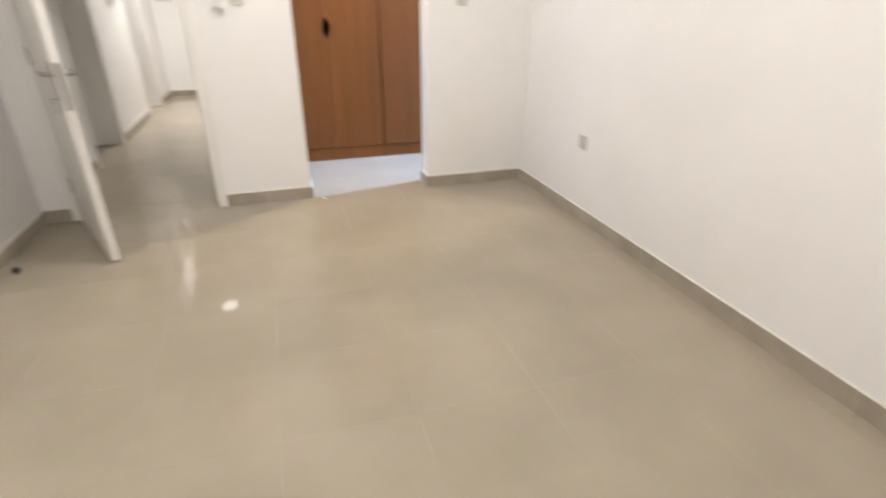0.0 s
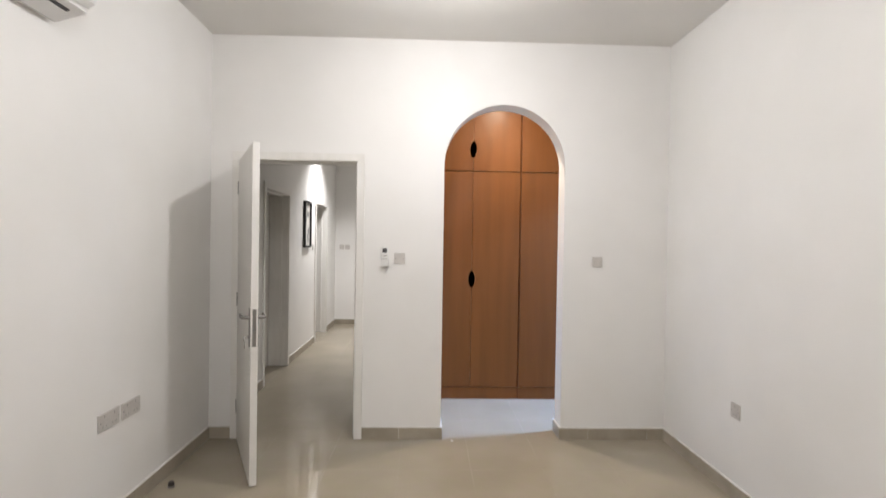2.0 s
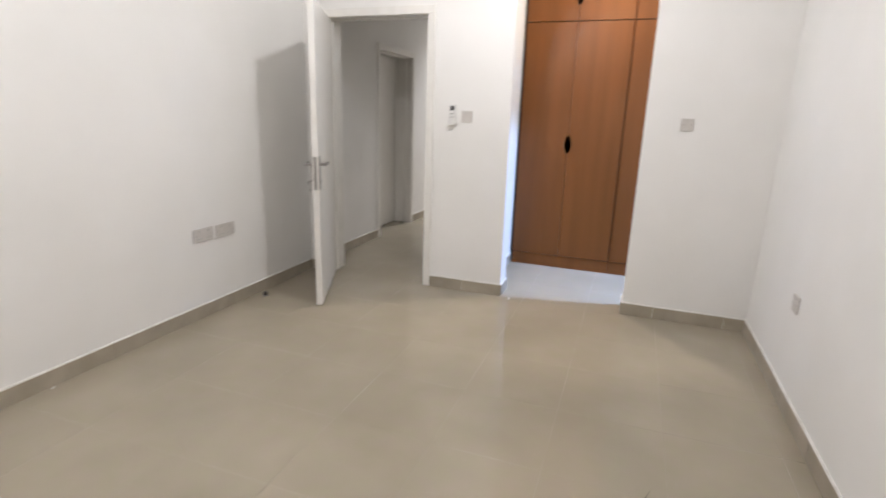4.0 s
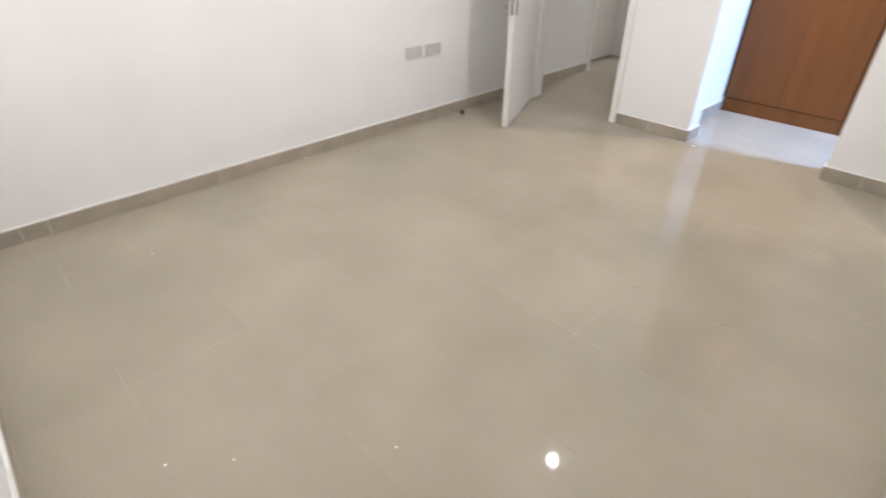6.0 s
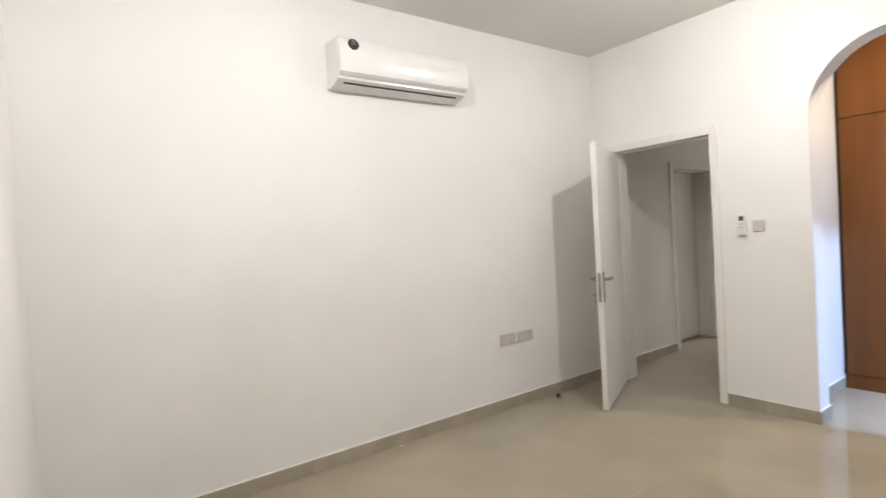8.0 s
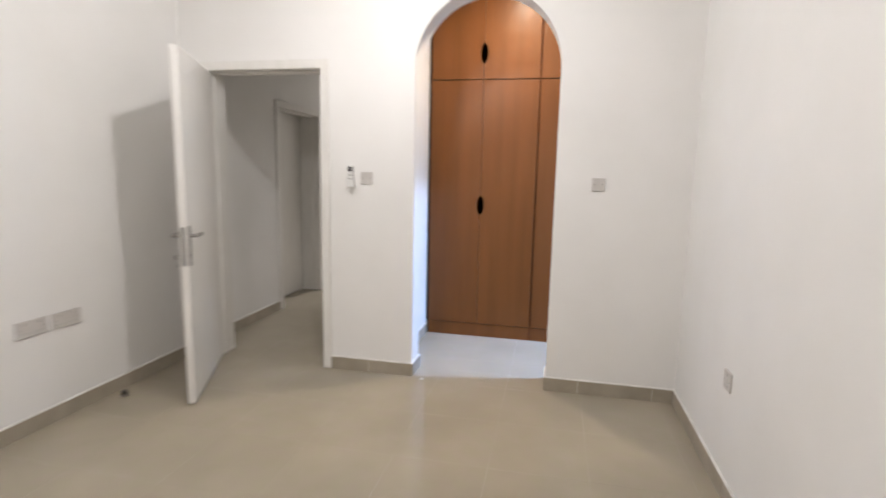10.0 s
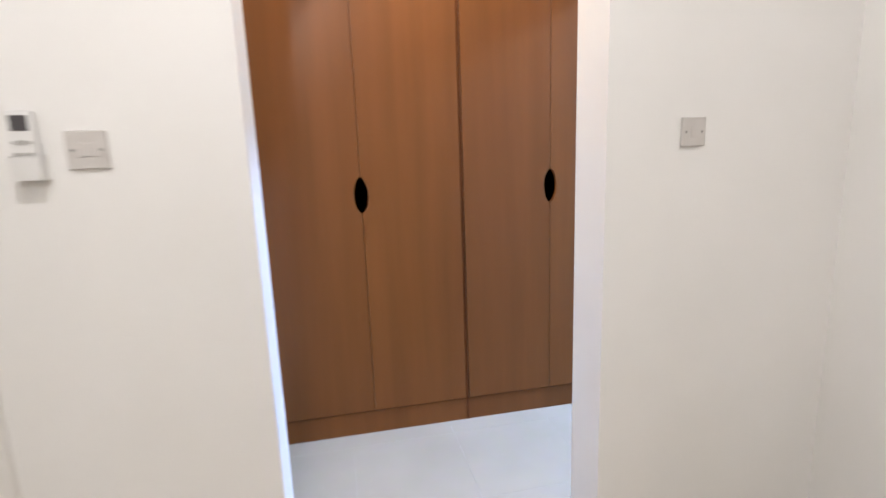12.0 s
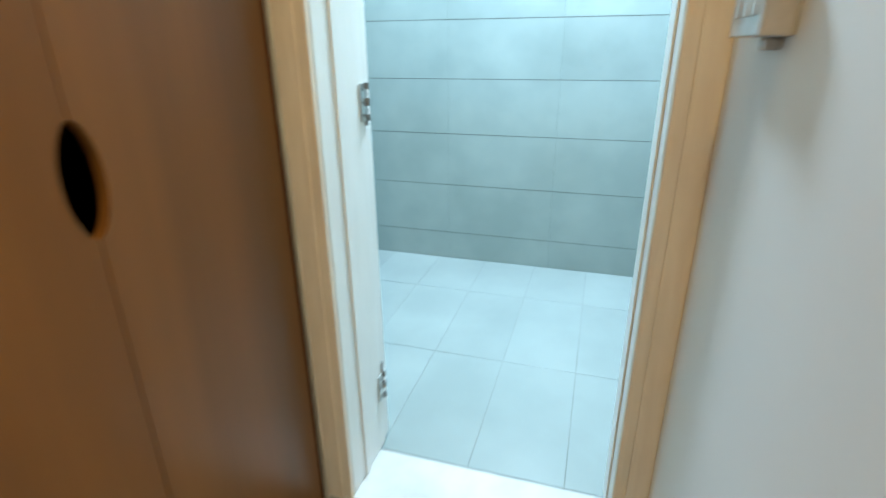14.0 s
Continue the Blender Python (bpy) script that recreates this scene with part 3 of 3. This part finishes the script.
plate("light_switch", (1.413, 0, 1.369), 0, 0.083, 0.083, "pale grey double light switch beside the remote", "light switch", "light switches", [(-0.011, 0.018, 0.03), (0.011, 0.018, 0.03)])
plate("light_switch", (2.922, 0, 1.363), 0, 0.075, 0.079, "pale grey single light switch on the white wall", "light switch", "light switches", [(0, 0.02, 0.03)])
wide = plate("light_switch", (3.185, BACK_T, 1.36), 180, 0.15, 0.088, "glossy wide light switch on a surface box by the bathroom", "light switch", "light switches",
      [(-0.04, 0.026, 0.045), (0.0, 0.026, 0.045), (0.04, 0.026, 0.045)], deep=0.034, mat=FILMED)
part("cable_clip", boxed(0.016, 0.040, -0.018, 0, -0.058, -0.0445, bevel=0.003), FILMED, wide)
for x in (0.09, 0.19):
    plate("light_switch", (x, HALL_Y1, 1.39), 0, 0.083, 0.083, "pale grey light switch on the hall end wall", "light switch", "light switches", [(0, 0.02, 0.03)])
plate("light_switch", (HALL_X0, 3.58, 1.40), 90, 0.083, 0.083, "pale grey light switch on the hall wall", "light switch", "light switches", [(0, 0.02, 0.03)])


def socket(at, turn, width, outlets, label):
    ob = plate("power_socket", at, turn, width, 0.088, label, "power socket", "power sockets", [(cx + 0.0, 0.014, 0.024) for cx in outlets], deep=0.01)
    for cx in outlets:
        for u, v, w, h in ((0, 0.026, 0.008, 0.012), (-0.014, -0.023, 0.010, 0.007), (0.014, -0.023, 0.010, 0.007)):
            part("pin_hole", boxed(cx + u - w / 2, cx + u + w / 2, -0.0104, -0.009, v - h / 2, v + h / 2), BUTTON, ob)
    return ob


socket((0, -1.223, 0.563), 90, 0.172, (-0.04, 0.04), "pale grey double power socket low on the wall")
socket((0, -1.027, 0.560), 90, 0.172, (-0.04, 0.04), "pale grey double power socket low on the wall")
socket((ROOM_W, -0.918, 0.522), -90, 0.088, (0.0,), "pale grey single power socket low on the wall")

# remote in its wall holder
remote = thing("remote_control", (1.303, 0, 1.376), "white air conditioner remote with a dark screen", "remote control")
part("body", boxed(-0.0235, 0.0235, -0.030, -0.010, -0.066, 0.078, bevel=0.005), PLASTIC, remote, rounded=True)
part("screen", boxed(-0.0165, 0.0165, -0.0312, -0.029, 0.036, 0.068), SCREEN, remote, "dark display")
for i, (u, v, w, h) in enumerate(((0, 0.012, 0.012, 0.010), (-0.014, 0.012, 0.008, 0.006), (0.014, 0.012, 0.008, 0.006), (-0.012, -0.012, 0.011, 0.006), (0.012, -0.012, 0.011, 0.006), (0, -0.012, 0.006, 0.006))):
    part("button", boxed(u - w / 2, u + w / 2, -0.0318, -0.029, v - h / 2, v + h / 2, bevel=0.0006), BUTTON, remote)
holder = thing("remote_holder", (1.303, 0, 1.327), "white plastic wall holder cradling the remote", "remote holder")
bm = bmesh.new()
box(bm, -0.028, 0.028, -0.008, 0.0, -0.018, 0.06)
box(bm, -0.028, -0.0245, -0.034, -0.008, -0.018, 0.035)
box(bm, 0.0245, 0.028, -0.034, -0.008, -0.018, 0.035)
box(bm, -0.028, 0.028, -0.037, -0.034, -0.018, 0.030)
box(bm, -0.0245, 0.0245, -0.034, -0.008, -0.018, -0.012)
part("cradle", bm, PLASTIC, holder)

# ---- small things on the floor ----
stop = thing("door_stop", (0.105, -0.775, 0), "small dark rubber door stop fixed to the floor", "door stop")
bm = bmesh.new()
rod(bm, (0, 0, 0), (0, 0, 0.012), 0.02, 0.019, 20)
part("base", bm, STEEL, stop, rounded=True)
bm = bmesh.new()
rod(bm, (0, 0, 0.012), (0, 0, 0.034), 0.018, 0.014, 20)
part("cap", bm, RUBBER, stop, rounded=True)
for x, y, s in ((1.828, -0.045, 0.012), (0.583, -3.506, 0.005), (2.326, -3.325, 0.006), (1.879, -3.891, 0.006), (0.03, -2.288, 0.008), (2.008, -3.727, 0.004)):
    ob = thing("plaster_crumb", (x, y, 0), "small white plaster crumb on the tile floor", "plaster crumb", "plaster crumbs", random.uniform(0, 180))
    bm = bmesh.new()
    bmesh.ops.create_icosphere(bm, subdivisions=2, radius=s * 0.75)
    for v in bm.verts:
        v.co *= 0.75 + 0.5 * random.random()
        v.co.z = max(v.co.z * 0.5 + s * 0.3, 0)
    part("lump", bm, CRUMB, ob)

twig = thing("twig", (2.811, -1.96, 0.003), "thin dark twig lying on the tile floor", "twig", turn=62)
bm = bmesh.new()
spots = [(-0.034, 0.002), (-0.012, -0.002), (0.012, 0.001), (0.034, 0.004)]
for (xa, ya), (xb, yb) in zip(spots, spots[1:]):
    rod(bm, (xa, ya, 0), (xb, yb, 0), 0.0010, 0.0007, 7)
part("stem", bm, RUBBER, twig)

# picture in the hall
pic = thing("picture", (HALL_X0, 3.17, 1.715), "framed abstract print with a dark frame in the hall", "picture")
bm = bmesh.new()
for a in (-1, 1):
    box(bm, 0, 0.035, a * 0.165 - 0.012, a * 0.165 + 0.012, -0.312, 0.312)
    box(bm, 0, 0.035, -0.153, 0.153, a * 0.30 - 0.012, a * 0.30 + 0.012)
part("frame", bm, BLACK, pic)
part("print", boxed(0.004, 0.012, -0.153, 0.153, -0.288, 0.288), ART, pic)

# ---- skirting, piece by piece ----
SK_H, SK_T, STEP = 0.088, 0.012, 0.478


def skirting(name, axis, a0, a1, at, side, origin, base=0.0, high=SK_H, joints=None, label="taupe tile skirting with white grout line"):
    """Tile skirting along x or y; its face stands out from the wall at 'at' to the given side."""
    body = new(name)
    tagged(body, label, "skirting", kind="structure")
    bm = bmesh.new()
    d0, d1 = (at, at + side * 0.008)
    box(bm, *((a0, a1, d0, d1) if axis == "x" else (d0, d1, a0, a1)), base + 0.001, base + high - 0.002)
    box(bm, *((a0, a1, d0, at + side * (SK_T - 0.001)) if axis == "x" else (d0, at + side * (SK_T - 0.001), a0, a1)), base + high - 0.002, base + high + 0.004)
    part("grout", bm, WHITE_GROUT, body)
    marks = [a0] + [m for m in (joints or [origin + STEP * k for k in range(-14, 14)]) if a0 + 0.02 < m < a1 - 0.02] + [a1]
    for m0, m1 in zip(marks, marks[1:]):
        g0, g1 = m0 + (0.0014 if m0 != a0 else 0), m1 - (0.0014 if m1 != a1 else 0)
        part("skirting_tile", boxed(*((g0, g1, at + side * 0.001, at + side * SK_T) if axis == "x" else (at + side * 0.001, at + side * SK_T, g0, g1)), base, base + high - 0.002), SKIRT, body)


skirting("baseboard_west", "y", -ROOM_D, 0, 0, 1, 0, joints=(-3.955, -3.83, -2.895, -1.945, -0.995))
skirting("baseboard_east", "y", -ROOM_D, 0, ROOM_W, -1, -0.03)
skirting("baseboard_south", "x", SK_T, ROOM_W - SK_T, -ROOM_D, 1, 1.425)
skirting("baseboard_north_1", "x", SK_T, DX0 - 0.043, 0, -1, 1.425)
skirting("baseboard_north_2", "x", DX1 + 0.043, AX0 + SK_T, 0, -1, 1.425)
skirting("baseboard_north_3", "x", AX1 - SK_T, ROOM_W - SK_T, 0, -1, 0, joints=(2.872, 3.33))
skirting("baseboard_arch_1", "y", 0, BACK_T, AX0, 1, 5)
skirting("baseboard_arch_2", "y", 0, BACK_T, AX1, -1, 5)
skirting("baseboard_dressing_1", "x", COR_X0 + SK_T, AX0 + SK_T, BACK_T, 1, 5)
skirting("baseboard_dressing_2", "x", AX1 - SK_T, COR_X1 - 0.016, BACK_T, 1, 1.425)
skirting("baseboard_dressing_3", "y", BACK_T, WY, COR_X0, 1, 5)
skirting("riser_bath", "y", BACK_T + SK_T, WY, COR_X1 - 0.004, -1, 0.868, 0.0, 0.122, None, "taupe tile riser under the bathroom threshold")
skirting("baseboard_hall_1", "y", BACK_T, SIDE_Y0 - 0.043, HALL_X0, 1, 5)
skirting("baseboard_hall_2", "y", SIDE_Y1 + 0.043, FAR_Y0 - 0.043, HALL_X0, 1, 5)
skirting("baseboard_hall_3", "x", HALL_X0 + SK_T, HALL_X1, HALL_Y1, -1, 1.425)
skirting("baseboard_hall_4", "y", BACK_T, HALL_Y1 - SK_T, HALL_X1, -1, 5)
skirting("baseboard_hall_5", "y", FAR_Y1 + 0.043, HALL_Y1 - SK_T, HALL_X0, 1, 5)


# ---- floor and bathroom tiles, piece by piece ----
def paving(parent, name, mat, xs, ys, z, thick, gap, clip, min_size=0.02):
    """Bevelled flat tiles on a grid; equal sizes share one mesh."""
    kept = {}
    for x0, x1 in zip(xs, xs[1:]):
        for y0, y1 in zip(ys, ys[1:]):
            a0, a1, b0, b1 = max(x0, clip[0]), min(x1, clip[1]), max(y0, clip[2]), min(y1, clip[3])
            if a1 - a0 < min_size or b1 - b0 < min_size:
                continue
            w, h = round(a1 - a0 - gap, 4), round(b1 - b0 - gap, 4)
            if (w, h) not in kept:
                bm = bmesh.new()
                e = min(0.0012, thick)
                low = [bm.verts.new((sx * w / 2, sy * h / 2, -thick)) for sx, sy in ((-1, -1), (1, -1), (1, 1), (-1, 1))]
                side = [bm.verts.new((sx * w / 2, sy * h / 2, -e * 0.5)) for sx, sy in ((-1, -1), (1, -1), (1, 1), (-1, 1))]
                top = [bm.verts.new((sx * (w / 2 - e), sy * (h / 2 - e), 0)) for sx, sy in ((-1, -1), (1, -1), (1, 1), (-1, 1))]
                bm.faces.new(top)
                for i in range(4):
                    j = (i + 1) % 4
                    bm.faces.new((side[i], side[j], top[j], top[i]))
                    bm.faces.new((low[i], low[j], side[j], side[i]))
                kept[(w, h)] = mesh_from(name, bm, mat)
            ob = new(name, kept[(w, h)])
            ob.parent = parent
            ob.matrix_basis = Matrix.Translation(((a0 + a1) / 2, (b0 + b1) / 2, z + random.uniform(-0.0002, 0.0002)))


xs = [1.454 + 0.478 * k for k in range(-7, 6)]
ys = [-0.056 + 0.478 * k for k in range(-10, 14)]
for clip in ((0, ROOM_W, -ROOM_D, 0), (DX0, DX1, 0, BACK_T), (AX0, AX1, 0, BACK_T), (COR_X0, COR_X1, BACK_T, 1.6), (HALL_X0, HALL_X1, BACK_T, HALL_Y1), (-0.32, HALL_X0, SIDE_Y0, SIDE_Y1), (-1.7, HALL_X0, FAR_Y0, FAR_Y1)):
    paving(FLOOR, "floor_tile", TILE, xs, ys, 0.0, 0.0005, 0.0012, clip, 0.004)
paving(BATH_BASE, "bath_floor_tile", BATH_FLOOR, [4.812 + 0.59 * k for k in range(-3, 3)], [0.652 + 0.29 * k for k in range(-4, 6)], BATH_Z, 0.002, 0.0024,
       (3.59, BATH_X1, BATH_Y0, BATH_Y1))


def wall_tiles(parent, axis, at, side, a0, a1, origin):
    kept = {}
    zs = [0.27 + 0.29 * k for k in range(-1, 10)]
    us = [origin + 0.59 * k for k in range(-6, 8)]
    for u0, u1 in zip(us, us[1:]):
        for z0, z1 in zip(zs, zs[1:]):
            b0, b1, c0, c1 = max(u0, a0), min(u1, a1), max(z0, BATH_Z), min(z1, BATH_H)
            if b1 - b0 < 0.02 or c1 - c0 < 0.02:
                continue
            w, h = round(b1 - b0 - 0.0006, 4), round(c1 - c0 - 0.0030, 4)
            if (w, h) not in kept:
                d = side * 0.006
                bm = boxed(*((0, d, -w / 2, w / 2) if axis == "y" else (-w / 2, w / 2, 0, d)), -h / 2, h / 2)
                kept[(w, h)] = mesh_from("wall_tile", bm, BATH_TILE)
            ob = new("wall_tile", kept[(w, h)])
            ob.parent = parent
            u, z = (b0 + b1) / 2, (c0 + c1) / 2
            ob.matrix_basis = Matrix.Translation((at, u, z) if axis == "y" else (u, at, z))


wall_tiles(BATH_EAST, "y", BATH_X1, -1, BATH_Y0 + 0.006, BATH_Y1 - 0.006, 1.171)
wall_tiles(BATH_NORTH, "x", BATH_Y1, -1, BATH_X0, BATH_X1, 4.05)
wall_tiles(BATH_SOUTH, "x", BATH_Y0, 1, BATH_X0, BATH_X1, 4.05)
